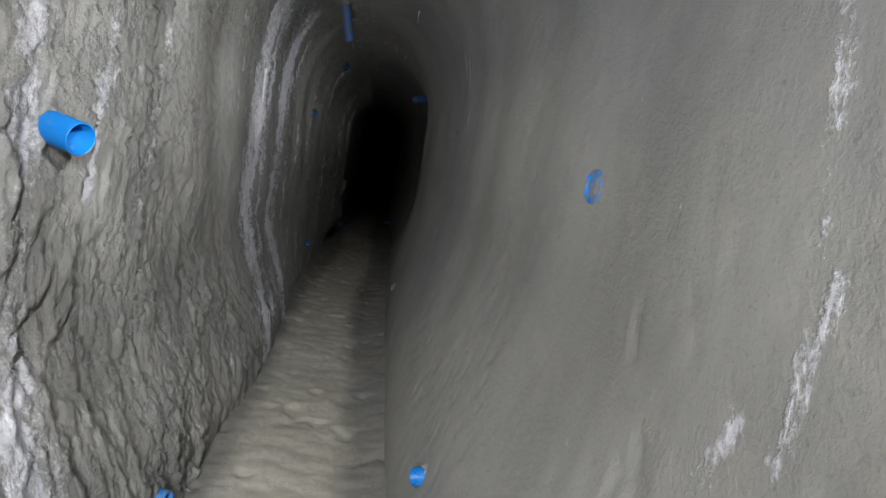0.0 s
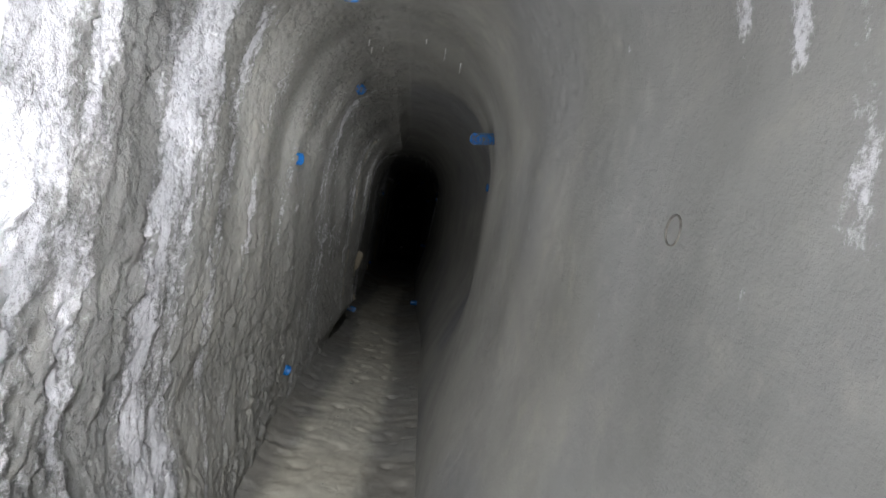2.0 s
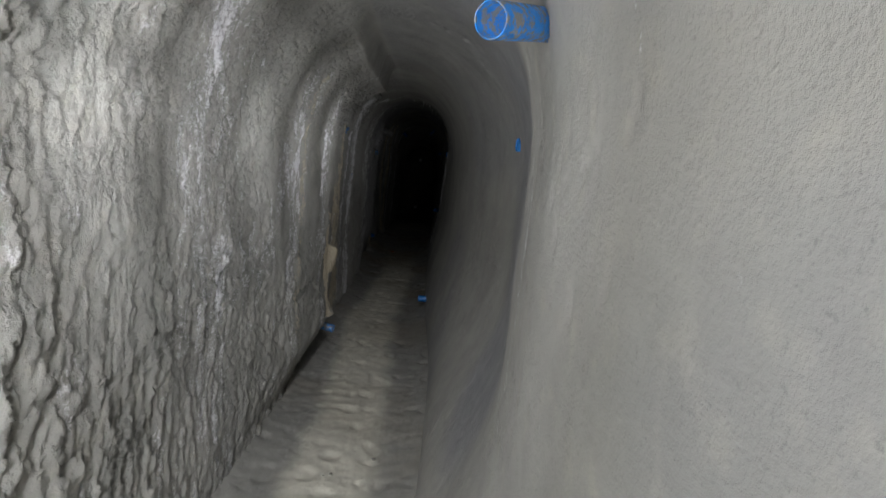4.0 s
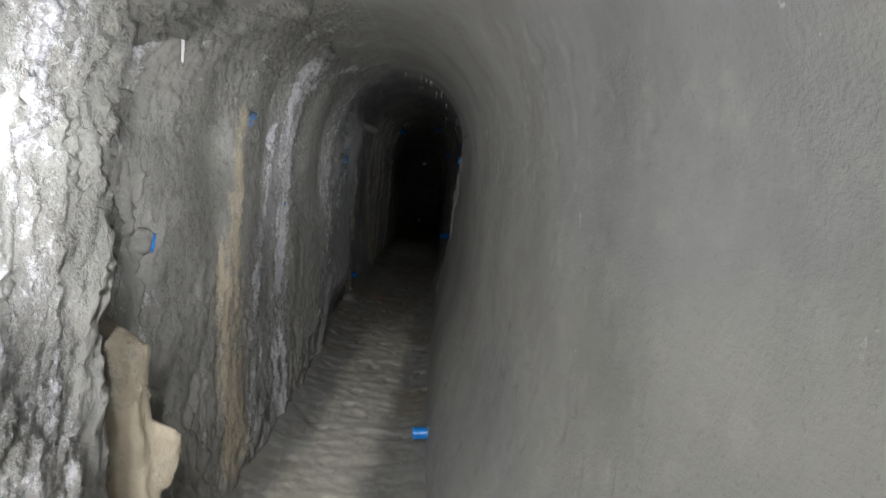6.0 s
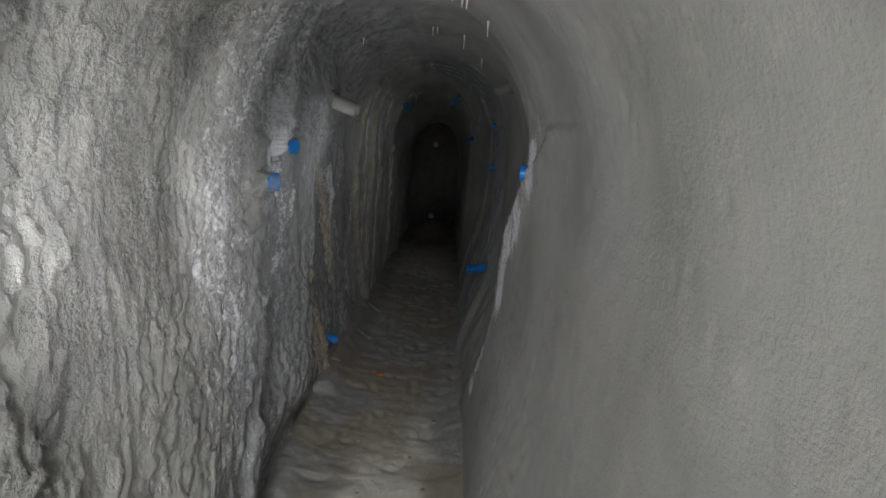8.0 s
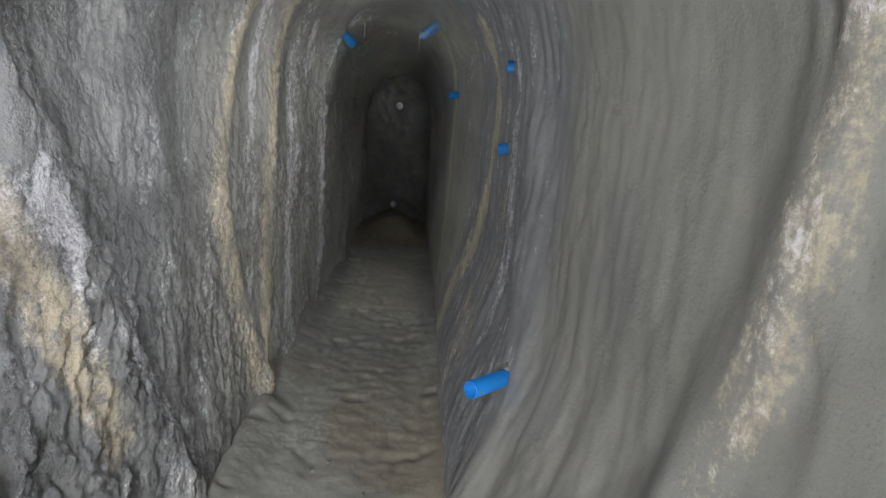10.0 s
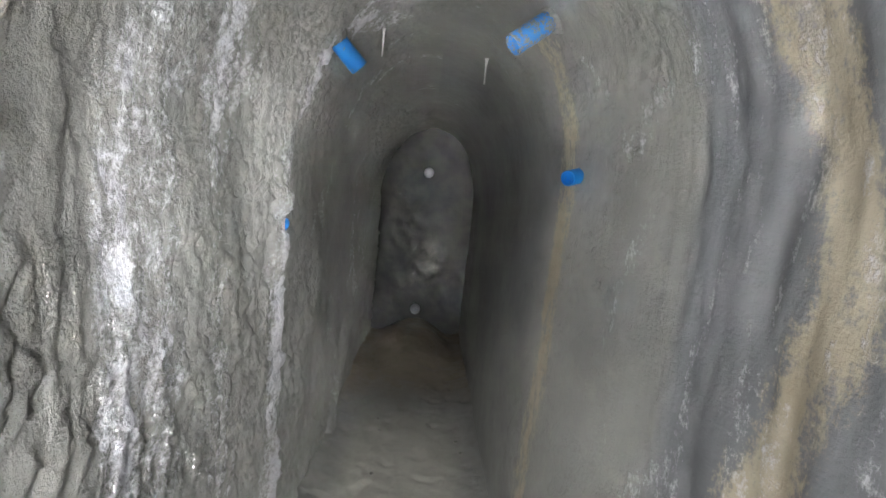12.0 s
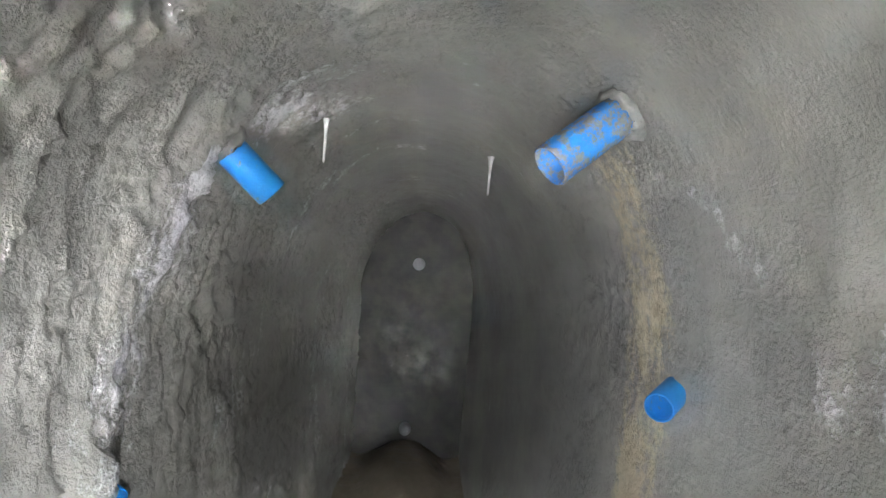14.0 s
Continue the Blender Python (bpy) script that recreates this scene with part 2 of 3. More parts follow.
def stains_sheen_left(y, s):
    n = fbm(y * 9, s * 2.2, 81, 4, 0.6)
    white = np.zeros_like(y)
    # Sinter; the broad strips near 2.2 and 2.9 also paint in wet silver sheen.
    for y0, s0, y1, s1, w, a in (
        (0.95, 1.5, 0.80, 0.9, 0.05, 0.8), (0.30, 1.6, 0.20, 0.2, 0.12, 0.6), (0.62, 1.6, 0.52, 1.0, 0.05, 0.7),
        (2.22, 0.0, 2.25, 1.9, 0.20, 1.1), (2.9, 0.0, 2.92, 2.0, 0.24, 1.1), (2.48, 0.2, 2.45, 1.9, 0.10, 0.8),
        (3.62, 0.9, 3.6, 1.35, 0.05, 0.8), (3.3, 0.2, 3.25, 1.9, 0.10, 0.5),
        (5.5, 0.1, 5.4, 1.8, 0.5, 0.3), (6.45, 0.1, 6.40, 2.0, 0.10, 0.35), (7.02, 0.1, 6.98, 1.9, 0.20, 0.35), (7.6, 1.1, 7.6, 1.9, 0.15, 0.55)):
        white = np.maximum(white, a * strip(y, s, y0, s0, y1, s1, w, 0.9))
    for y0, s0, y1, s1, w, a in (
        (8.62, 0.2, 8.78, 1.6, 0.10, 0.75), (8.78, 1.6, 9.6, 2.2, 0.08, 0.8), (9.12, 0.0, 9.05, 2.0, 0.26, 1.05),
        (10.2, 0.1, 10.15, 2.0, 0.26, 0.45), (10.75, 0.1, 10.9, 1.9, 0.2, 0.3), (13.55, 0.7, 13.6, 2.0, 0.08, 0.9),
        (13.52, 1.0, 13.5, 1.35, 0.07, 1.0), (14.25, 0.1, 14.2, 2.0, 0.2, 0.9), (14.55, 0.2, 14.5, 1.9, 0.12, 0.5),
        (15.06, 0.0, 14.97, 1.5, 0.11, 0.95), (14.97, 1.5, 15.12, 1.95, 0.10, 0.85), (13.05, 0.0, 12.2, 1.4, 0.08, 0.55), (15.28, 2.10, 15.44, 2.22, 0.11, 0.8)):
        white = np.maximum(white, a * strip(y, s, y0, s0, y1, s1, w, 0.9))
    white = np.clip(white * (0.45 + 0.75 * smooth(n, 0.34, 0.66)) + 0.42 * smooth(n, 0.60, 0.78), 0, 1)
    ochre = np.zeros_like(y)
    for y0, s0, y1, s1, w, a in (
        (8.42, 0.2, 8.32, 1.1, 0.20, 1.0), (8.32, 1.1, 8.36, 1.66, 0.11, 0.9), (7.52, 0.25, 7.42, 1.02, 0.13, 1.0), (12.1, 0.0, 11.55, 1.2, 0.17, 0.8),
        (12.45, 0.6, 12.02, 1.5, 0.10, 0.6), (13.65, 0.0, 13.2, 1.2, 0.11, 0.7), (13.2, 1.2, 13.45, 2.0, 0.09, 0.6),
        (13.74, 0.0, 13.78, 1.2, 0.14, 0.7), (13.78, 1.2, 13.86, 2.0, 0.10, 0.7), (6.55, 0.2, 6.5, 2.0, 0.06, 0.4)):
        ochre = np.maximum(ochre, a * strip(y, s, y0, s0, y1, s1, w, 0.7))
    ochre = ochre * (0.55 + 0.6 * smooth(n, 0.34, 0.62))
    rock = np.maximum(smooth(y, 10.0, 10.4) * smooth(y, 13.5, 12.6), 0.7 * strip(y, s, 8.75, 0.2, 8.85, 1.6, 0.16, 0.8))
    rock = np.maximum(rock, 0.6 * smooth(y, 2.0, 2.2) * smooth(y, 3.2, 2.9)) * (0.5 + 0.5 * n)
    return white, ochre, rock


def stains_right(y, s):
    n = fbm(y * 9, s * 3.0, 91, 4, 0.6)
    fine = fbm(y * 40, s * 26, 93, 3, 0.6)
    white = np.zeros_like(y)
    for y0, s0, y1, s1, w, a in (
        (-0.50, 1.5, -0.55, 1.18, 0.022, 0.9), (-0.58, 1.15, -0.56, 0.98, 0.02, 1.0), (-0.50, 1.0, -0.42, 0.75, 0.022, 0.9),
        (1.90, 1.75, 1.86, 1.40, 0.045, 0.9), (2.15, 1.80, 2.14, 1.68, 0.035, 0.9), (2.02, 1.75, 2.0, 1.60, 0.03, 0.9), (4.7, 0.3, 4.6, 1.9, 0.05, 0.5),
        (10.56, 1.62, 11.02, 1.20, 0.16, 1.1), (11.02, 1.25, 11.08, 0.95, 0.15, 1.0), (11.05, 1.0, 11.35, 0.35, 0.07, 0.8), (10.44, 1.78, 10.55, 1.62, 0.05, 0.9)):
        white = np.maximum(white, a * strip(y, s, y0, s0, y1, s1, w, 0.8))
    for y0, s0, y1, s1, w, a in (
        (13.45, 0.6, 13.7, 2.1, 0.16, 0.75), (13.05, 0.3, 13.3, 2.1, 0.15, 0.6), (14.42, 1.9, 14.75, 1.72, 0.08, 0.55), (14.40, 2.15, 14.45, 1.85, 0.05, 0.7),
        (14.42, 1.0, 14.85, 0.35, 0.05, 0.6), (14.62, 1.55, 14.75, 1.2, 0.05, 0.4), (15.0, 1.2, 15.1, 0.7, 0.05, 0.4), (14.95, 2.0, 14.85, 1.85, 0.04, 0.7), (11.58, 1.9, 11.75, 0.9, 0.06, 0.5)):
        white = np.maximum(white, a * strip(y, s, y0, s0, y1, s1, w, 0.9))
    white = np.clip(white * (0.40 + 0.75 * smooth(n, 0.36, 0.66)) + 0.40 * smooth(n * 0.5 + fine * 0.5, 0.66, 0.76), 0, 1)
    ochre = np.zeros_like(y)
    for y0, s0, y1, s1, w, a in (
        (14.18, 2.0, 14.02, 1.5, 0.11, 0.9), (14.02, 1.5, 14.2, 0.9, 0.12, 1.0), (14.2, 0.9, 14.7, 0.0, 0.15, 0.9), (15.14, 2.05, 15.18, 1.3, 0.12, 1.2), (15.18, 1.3, 15.2, 0.2, 0.14, 1.1),
        (11.55, 1.9, 11.75, 0.95, 0.08, 0.5), (13.7, 1.3, 13.65, 0.4, 0.12, 0.5), (13.9, 0.5, 13.8, 0.0, 0.2, 0.6)):
        ochre = np.maximum(ochre, a * strip(y, s, y0, s0, y1, s1, w, 0.8))
    ochre = ochre * (0.5 + 0.6 * smooth(n, 0.36, 0.64))
    bare = smooth(y, 12.6, 12.9) * smooth(y - 14.42 - 0.3 * smooth(s, 1.0, 0.2), 0.06, -0.04)
    streak = fbm(y * 26 + 2.5 * fbm(y * 2, s * 2, 97), s * 3.2, 98, 4, 0.6)
    white = np.maximum(white, bare * 0.55 * smooth(streak, 0.46, 0.66))
    rock = np.maximum(bare, 0.45 * smooth(fbm(y * 1.0, s * 1.1, 95, 3), 0.50, 0.66))
    rock = np.maximum(rock, 0.8 * strip(y, s, 5.45, 0.8, 5.45, 2.0, 0.55, 0.4))
    return white, ochre, rock


# ---- materials ----


def material(name):
    m = bpy.data.materials.new(name)
    m.use_nodes = True
    nt = m.node_tree
    return m, nt, nt.nodes["Principled BSDF"]


def node(nt, kind, **inputs):
    n = nt.nodes.new(kind)
    for key, value in inputs.items():
        n.inputs[key.replace("_", " ")].default_value = value
    return n


def noise_node(nt, coords, scale, detail=4.0, rough=0.6):
    n = node(nt, "ShaderNodeTexNoise", Scale=scale, Detail=detail, Roughness=rough)
    nt.links.new(coords, n.inputs["Vector"])
    return n.outputs["Fac"]


def mix_colour(nt, fac, a, b):
    n = nt.nodes.new("ShaderNodeMix")
    n.data_type = "RGBA"
    for socket, value in ((n.inputs[0], fac), (n.inputs[6], a), (n.inputs[7], b)):
        if hasattr(value, "links"):
            nt.links.new(value, socket)
        else:
            socket.default_value = value
    return n.outputs[2]


def ramp(nt, fac, lo, hi, out_lo=0.0, out_hi=1.0):
    n = nt.nodes.new("ShaderNodeMapRange")
    n.interpolation_type = "SMOOTHSTEP"
    nt.links.new(fac, n.inputs["Value"])
    for key, value in (("From Min", lo), ("From Max", hi), ("To Min", out_lo), ("To Max", out_hi)):
        n.inputs[key].default_value = value
    return n.outputs["Result"]


def calc(nt, op, a, b):
    n = nt.nodes.new("ShaderNodeMath")
    n.operation = op
    for socket, value in zip(n.inputs, (a, b)):
        if hasattr(value, "links"):
            nt.links.new(value, socket)
        else:
            socket.default_value = value
    return n.outputs[0]


def coords_of(nt):
    return nt.nodes.new("ShaderNodeTexCoord").outputs["Object"]


def bumped(nt, bsdf, height, strength, distance):
    b = node(nt, "ShaderNodeBump", Distance=distance)
    if hasattr(strength, "links"):
        nt.links.new(strength, b.inputs["Strength"])
    else:
        b.inputs["Strength"].default_value = strength
    nt.links.new(height, b.inputs["Height"])
    nt.links.new(b.outputs["Normal"], bsdf.inputs["Normal"])


def sprayed_concrete(name, base, dark):
    """Damp sprayed concrete with sinter and some painted sheen, iron stains and bare rock where the mesh's masks say.
    """
    m, nt, bsdf = material(name)
    at = coords_of(nt)
    masks = {}
    for key in ("white", "ochre", "rock", "flake"):
        n = nt.nodes.new("ShaderNodeAttribute")
        n.attribute_name = key
        masks[key] = n.outputs["Fac"]
    broad, mid, fine = noise_node(nt, at, 1.7, 4), noise_node(nt, at, 14, 5), noise_node(nt, at, 120, 4, 0.7)
    colour = mix_colour(nt, ramp(nt, broad, 0.38, 0.66), (*base, 1), (*dark, 1))
    colour = mix_colour(nt, ramp(nt, mid, 0.50, 0.75, 0, 0.45), colour, (base[0] * 1.25, base[1] * 1.2, base[2] * 1.1, 1))
    colour = mix_colour(nt, ramp(nt, fine, 0.58, 0.72, 0, 0.5), colour, (dark[0] * 0.5, dark[1] * 0.5, dark[2] * 0.5, 1))
    colour = mix_colour(nt, calc(nt, "MULTIPLY", masks["rock"], 0.8), colour, mix_colour(nt, mid, (0.10, 0.105, 0.118, 1), (0.25, 0.25, 0.268, 1)))
    streaky = nt.nodes.new("ShaderNodeMapping")
    streaky.inputs["Scale"].default_value = (1.0, 1.0, 0.5)
    nt.links.new(at, streaky.inputs["Vector"])
    run = noise_node(nt, streaky.outputs["Vector"], 26, 6, 0.7)
    grit = noise_node(nt, at, 70, 5, 0.75)
    crumbs = calc(nt, "ADD", calc(nt, "MULTIPLY", calc(nt, "SUBTRACT", run, 0.5), 2.2), calc(nt, "MULTIPLY", calc(nt, "SUBTRACT", grit, 0.5), 2.0))
    ochre = ramp(nt, calc(nt, "ADD", masks["ochre"], crumbs), 0.18, 0.85, 0.0, 0.9)
    ochre = calc(nt, "MULTIPLY", ochre, ramp(nt, masks["ochre"], 0.02, 0.2))
    colour = mix_colour(nt, ochre, colour, mix_colour(nt, mid, (0.36, 0.29, 0.19, 1), (0.58, 0.52, 0.40, 1)))
    flake = masks["flake"]
    white = ramp(nt, calc(nt, "ADD", calc(nt, "ADD", masks["white"], crumbs), calc(nt, "MULTIPLY", flake, 0.17)), 0.42, 1.07, 0.0, 0.85)
    white = calc(nt, "MULTIPLY", white, ramp(nt, masks["white"], 0.02, 0.2))
    colour = mix_colour(nt, white, colour, mix_colour(nt, grit, (0.44, 0.435, 0.465, 1), (0.86, 0.85, 0.87, 1)))
    nt.links.new(colour, bsdf.inputs["Base Color"])
    dull = calc(nt, "SUBTRACT", ramp(nt, broad, 0.35, 0.65, 0.56, 0.80), calc(nt, "MULTIPLY", flake, 0.14))
    nt.links.new(calc(nt, "SUBTRACT", dull, calc(nt, "MULTIPLY", white, 0.18)), bsdf.inputs["Roughness"])

    def weighed(value, smooth_side, flaky_side):
        return calc(nt, "MULTIPLY", value, calc(nt, "ADD", calc(nt, "MULTIPLY", flake, flaky_side - smooth_side), smooth_side))

    height = calc(nt, "ADD", weighed(mid, 0.22, 0.5), weighed(fine, 0.11, 0.16))
    height = calc(nt, "ADD", height, weighed(white, 0.11, 0.45))
    for scale, distortion, amount in ((5.5, 9.0, 0.55), (13.0, 8.0, 0.40)):
        wave = node(nt, "ShaderNodeTexWave", Scale=scale, Distortion=distortion, Detail=6.0, Detail_Scale=2.2, Detail_Roughness=0.60)
        wave.bands_direction, wave.wave_profile = "Y", "SAW"
        nt.links.new(streaky.outputs["Vector"], wave.inputs["Vector"])
        height = calc(nt, "ADD", height, weighed(wave.outputs["Fac"], 0.0, amount))
    shards = noise_node(nt, at, 34, 6, 0.75)
    height = calc(nt, "ADD", height, weighed(shards, 0.05, 1.6))
    height = calc(nt, "ADD", height, weighed(noise_node(nt, at, 90, 5, 0.75), 0.04, 0.6))
    bumped(nt, bsdf, height, ramp(nt, noise_node(nt, at, 3.7, 3), 0.35, 0.65, 0.45, 1.0), 0.020)
    return m


MAT_SPRAYED = sprayed_concrete("sprayed_concrete", (0.282, 0.275, 0.252), (0.228, 0.223, 0.206))


def floor_material():
    m, nt, bsdf = material("worn_wet_floor")
    at = coords_of(nt)
    sep = nt.nodes.new("ShaderNodeSeparateXYZ")
    nt.links.new(at, sep.inputs[0])
    n = nt.nodes.new("ShaderNodeAttribute")
    n.attribute_name = "worn"
    b = nt.nodes.new("ShaderNodeAttribute")
    b.attribute_name = "brown"
    broad, mid, fine = noise_node(nt, at, 3.1, 4), noise_node(nt, at, 22, 5), noise_node(nt, at, 150, 3, 0.7)
    colour = mix_colour(nt, mid, (0.15, 0.147, 0.132, 1), (0.28, 0.272, 0.25, 1))
    colour = mix_colour(nt, n.outputs["Fac"], colour, mix_colour(nt, mid, (0.40, 0.38, 0.31, 1), (0.62, 0.59, 0.50, 1)))
    colour = mix_colour(nt, b.outputs["Fac"], colour, mix_colour(nt, mid, (0.13, 0.098, 0.055, 1), (0.26, 0.21, 0.14, 1)))
    colour = mix_colour(nt, ramp(nt, fine, 0.60, 0.72, 0, 0.5), colour, (0.07, 0.065, 0.06, 1))
    nt.links.new(colour, bsdf.inputs["Base Color"])
    nt.links.new(ramp(nt, broad, 0.35, 0.65, 0.30, 0.6), bsdf.inputs["Roughness"])
    bumped(nt, bsdf, calc(nt, "ADD", mid, calc(nt, "MULTIPLY", fine, 0.4)), 0.8, 0.008)
    return m


def pipe_material(name, muddy):
    m, nt, bsdf = material(name)
    at = coords_of(nt)
    mid, fine = noise_node(nt, at, 48, 6, 0.75), noise_node(nt, at, 220, 3)
    colour = mix_colour(nt, fine, (0.005, 0.140, 0.46, 1), (0.008, 0.200, 0.58, 1))
    colour = mix_colour(nt, ramp(nt, mid, muddy, muddy + 0.10), colour, mix_colour(nt, fine, (0.11, 0.11, 0.105, 1), (0.24, 0.235, 0.22, 1)))
    nt.links.new(colour, bsdf.inputs["Base Color"])
    nt.links.new(ramp(nt, mid, muddy - 0.05, muddy + 0.1, 0.32, 0.8), bsdf.inputs["Roughness"])
    bumped(nt, bsdf, calc(nt, "ADD", mid, calc(nt, "MULTIPLY", fine, 0.3)), 0.5, 0.003)
    return m


def plain_mineral(name, a, b, rough, scale=45.0, relief=0.003):
    m, nt, bsdf = material(name)
    at = coords_of(nt)
    mid, fine = noise_node(nt, at, scale, 4), noise_node(nt, at, scale * 6, 3)
    nt.links.new(mix_colour(nt, ramp(nt, mid, 0.3, 0.7), (*a, 1), (*b, 1)), bsdf.inputs["Base Color"])
    bsdf.inputs["Roughness"].default_value = rough
    bumped(nt, bsdf, calc(nt, "ADD", mid, calc(nt, "MULTIPLY", fine, 0.4)), 0.7, relief)
    return m


# Near-black colour stands in for the unlit far end, against stray lamp light.
MAT_FACE = plain_mineral("rock_dimmed_in_colour", (0.020, 0.021, 0.020), (0.045, 0.043, 0.036), 0.8, 9, 0.006)
MAT_FLOOR = floor_material()
MAT_PIPE = pipe_material("blue_plastic", 0.58)
MAT_PIPE_MUDDY = pipe_material("blue_plastic_splashed", 0.46)
MAT_PIPE_SMEARED = pipe_material("blue_plastic_smeared", 0.45)
MAT_PIPE_COATED = pipe_material("blue_plastic_coated", 0.12)
MAT_MORTAR = plain_mineral("mortar", (0.15, 0.147, 0.135), (0.25, 0.245, 0.225), 0.75)
MAT_SINTER = plain_mineral("white_sinter", (0.66, 0.65, 0.64), (0.85, 0.84, 0.82), 0.4)
MAT_STONE = plain_mineral("dark_stone", (0.06, 0.055, 0.05), (0.16, 0.15, 0.13), 0.7, 60)
MAT_RUST = plain_mineral("rusty_iron", (0.18, 0.05, 0.015), (0.34, 0.13, 0.04), 0.85, 70)
MAT_CAP = plain_mineral("white_plastic_cap", (0.45, 0.45, 0.49), (0.6, 0.6, 0.63), 0.4, 60, 0.001)

# ---- structure ----


def sheet(name, grid, mat, masks=None, outer=None):
    """A fine surface from a grid of points (rows along the drift), with masks per point and a plain rock back."""
    rows, cols = grid.shape[:2]
    points = grid.reshape(-1, 3)
    i = np.arange(rows * cols).reshape(rows, cols)
    quads = np.stack([i[:-1, :-1], i[:-1, 1:], i[1:, 1:], i[1:, :-1]], -1).reshape(-1, 4)
    count = len(points)
    if outer is not None:
        back = outer.reshape(-1, 3)
        r, c = outer.shape[:2]
        j = np.arange(r * c).reshape(r, c) + count
        points = np.concatenate([points, back])
        quads = np.concatenate([quads, np.stack([j[:-1, :-1], j[1:, :-1], j[1:, 1:], j[:-1, 1:]], -1).reshape(-1, 4)])
    me = bpy.data.meshes.new(name)
    me.vertices.add(len(points))
    me.vertices.foreach_set("co", points.astype(np.float32).ravel())
    me.loops.add(quads.size)
    me.loops.foreach_set("vertex_index", quads.astype(np.int32).ravel())
    me.polygons.add(len(quads))
    me.polygons.foreach_set("loop_start", np.arange(0, quads.size, 4, dtype=np.int32))
    me.polygons.foreach_set("use_smooth", np.ones(len(quads), dtype=bool))
    me.update(calc_edges=True)
    for key, values in (masks or {}).items():
        layer = me.attributes.new(key, "FLOAT", "POINT")
        full = np.zeros(len(points), dtype=np.float32)
        full[:count] = values.ravel()
        layer.data.foreach_set("value", full)
    me.materials.append(mat)
    return new(name, me)


SPLIT = 1.62         # where the walls end and the roof begins


def side_grid(side, step_y, columns, v_from, v_to):
    ys = np.arange(Y0, Y1 + step_y, step_y)
    vs = np.linspace(v_from, v_to, columns)
    y, v = np.meshgrid(ys, vs, indexing="ij")
    x, z = section(y, v, side)
    dx, dz = np.gradient(x, axis=1), np.gradient(z, axis=1)
    length = np.hypot(dx, dz) + 1e-9
    inward_x, inward_z = -side * dz / length, side * dx / length
    s = z + 0.35 * np.clip(v - 1.35, 0, 1)       # height along the skin
    if side < 0:
        d = rough_left(y, s) + left_forms(y, z)
        masks = stains_sheen_left(y, s)
    else:
        d = rough_right(y, s) + right_forms(y, z)
        masks = stains_right(y, s)
    fade = smooth(v, 2.0, 1.9)                    # both halves meet at the crown
    d = d * fade + 0.016 * (1 - fade) * (fbm(y * 9, s * 0 + 1, 99) - 0.5)
    grid = np.stack([x + d * inward_x, y, z + d * inward_z], -1)
    coarse = 0.55 * smooth(y, 14.3, 15.0)         # the smooth wall turns coarser near the face
    lean = 0.5 - 0.5 * side * smooth(v, 2.12, SPLIT)
    flake = lean + (1 - lean) * coarse
    return grid, dict(zip(("white", "ochre", "rock", "flake"), (*masks, flake)))


def back_sheet(xs_zs):
    return np.array([[(x, y, z) for x, z in xs_zs] for y in np.linspace(Y0, Y1, 12)])


grid, masks = side_grid(-1, 0.0085, 190, -0.02, SPLIT)
wall_left = tagged(sheet("wall_left", grid, MAT_SPRAYED, masks, back_sheet([(-1.0, -0.3), (-1.0, 2.0)])),
                   "rough peeling grey sprayed-concrete wall with white sinter and ochre stains", "wall", kind="structure")
grid, masks = side_grid(1, 0.0125, 150, -0.02, SPLIT)
wall_right = tagged(sheet("wall_right", grid, MAT_SPRAYED, masks, back_sheet([(1.1, 2.0), (1.1, -0.3)])),
                    "smooth damp grey sprayed-concrete wall with pits, white runs and bare rock", "wall", kind="structure")
left, lm = side_grid(-1, 0.012, 48, SPLIT, 2.0)
right, rm = side_grid(1, 0.012, 48, SPLIT, 2.0)
left[:, -1] = right[:, -1] = (left[:, -1] + right[:, -1]) / 2
vault = np.concatenate([left, right[:, -2::-1]], axis=1)
masks = {k: np.concatenate([lm[k], rm[k][:, -2::-1]], axis=1) for k in lm}
ceiling = tagged(sheet("ceiling", vault, MAT_SPRAYED, masks, back_sheet([(-1.0, 2.0), (-1.0, 2.75), (1.1, 2.75), (1.1, 2.0)])),
                 "arched grey sprayed-concrete roof of the drift", "ceiling", kind="structure")


def floor_height(x, y):
    ripple = fbm(y * 15 + 3.0 * fbm(x * 4, y * 2, 113), x * 4.0, 111, 4)
    d = 0.008 * (ripple - 0.5) + 0.012 * (fbm(x * 14, y * 18, 112, 3) - 0.5) + 0.03 * (fbm(x * 3, y * 1.3, 115, 3) - 0.5)
    d += 0.05 * smooth(np.abs(x + 0.03), 0.26, 0.5)                         # banked up along the walls
    d += 0.05 * strip(x, y, -0.36, 1.9, -0.36, 2.8, 0.14, 0.9) + 0.05 * strip(x, y, -0.48, 11.9, -0.46, 13.6, 0.14, 0.9)
    d += 0.15 * smooth(np.hypot((x - 0.0) / 0.36, (y - 17.85) / 0.75), 1.0, 0.25)   # heap below the face
    d -= 0.012 * smooth(fbm(x * 11, y * 9, 117, 2), 0.70, 0.78)
    return d


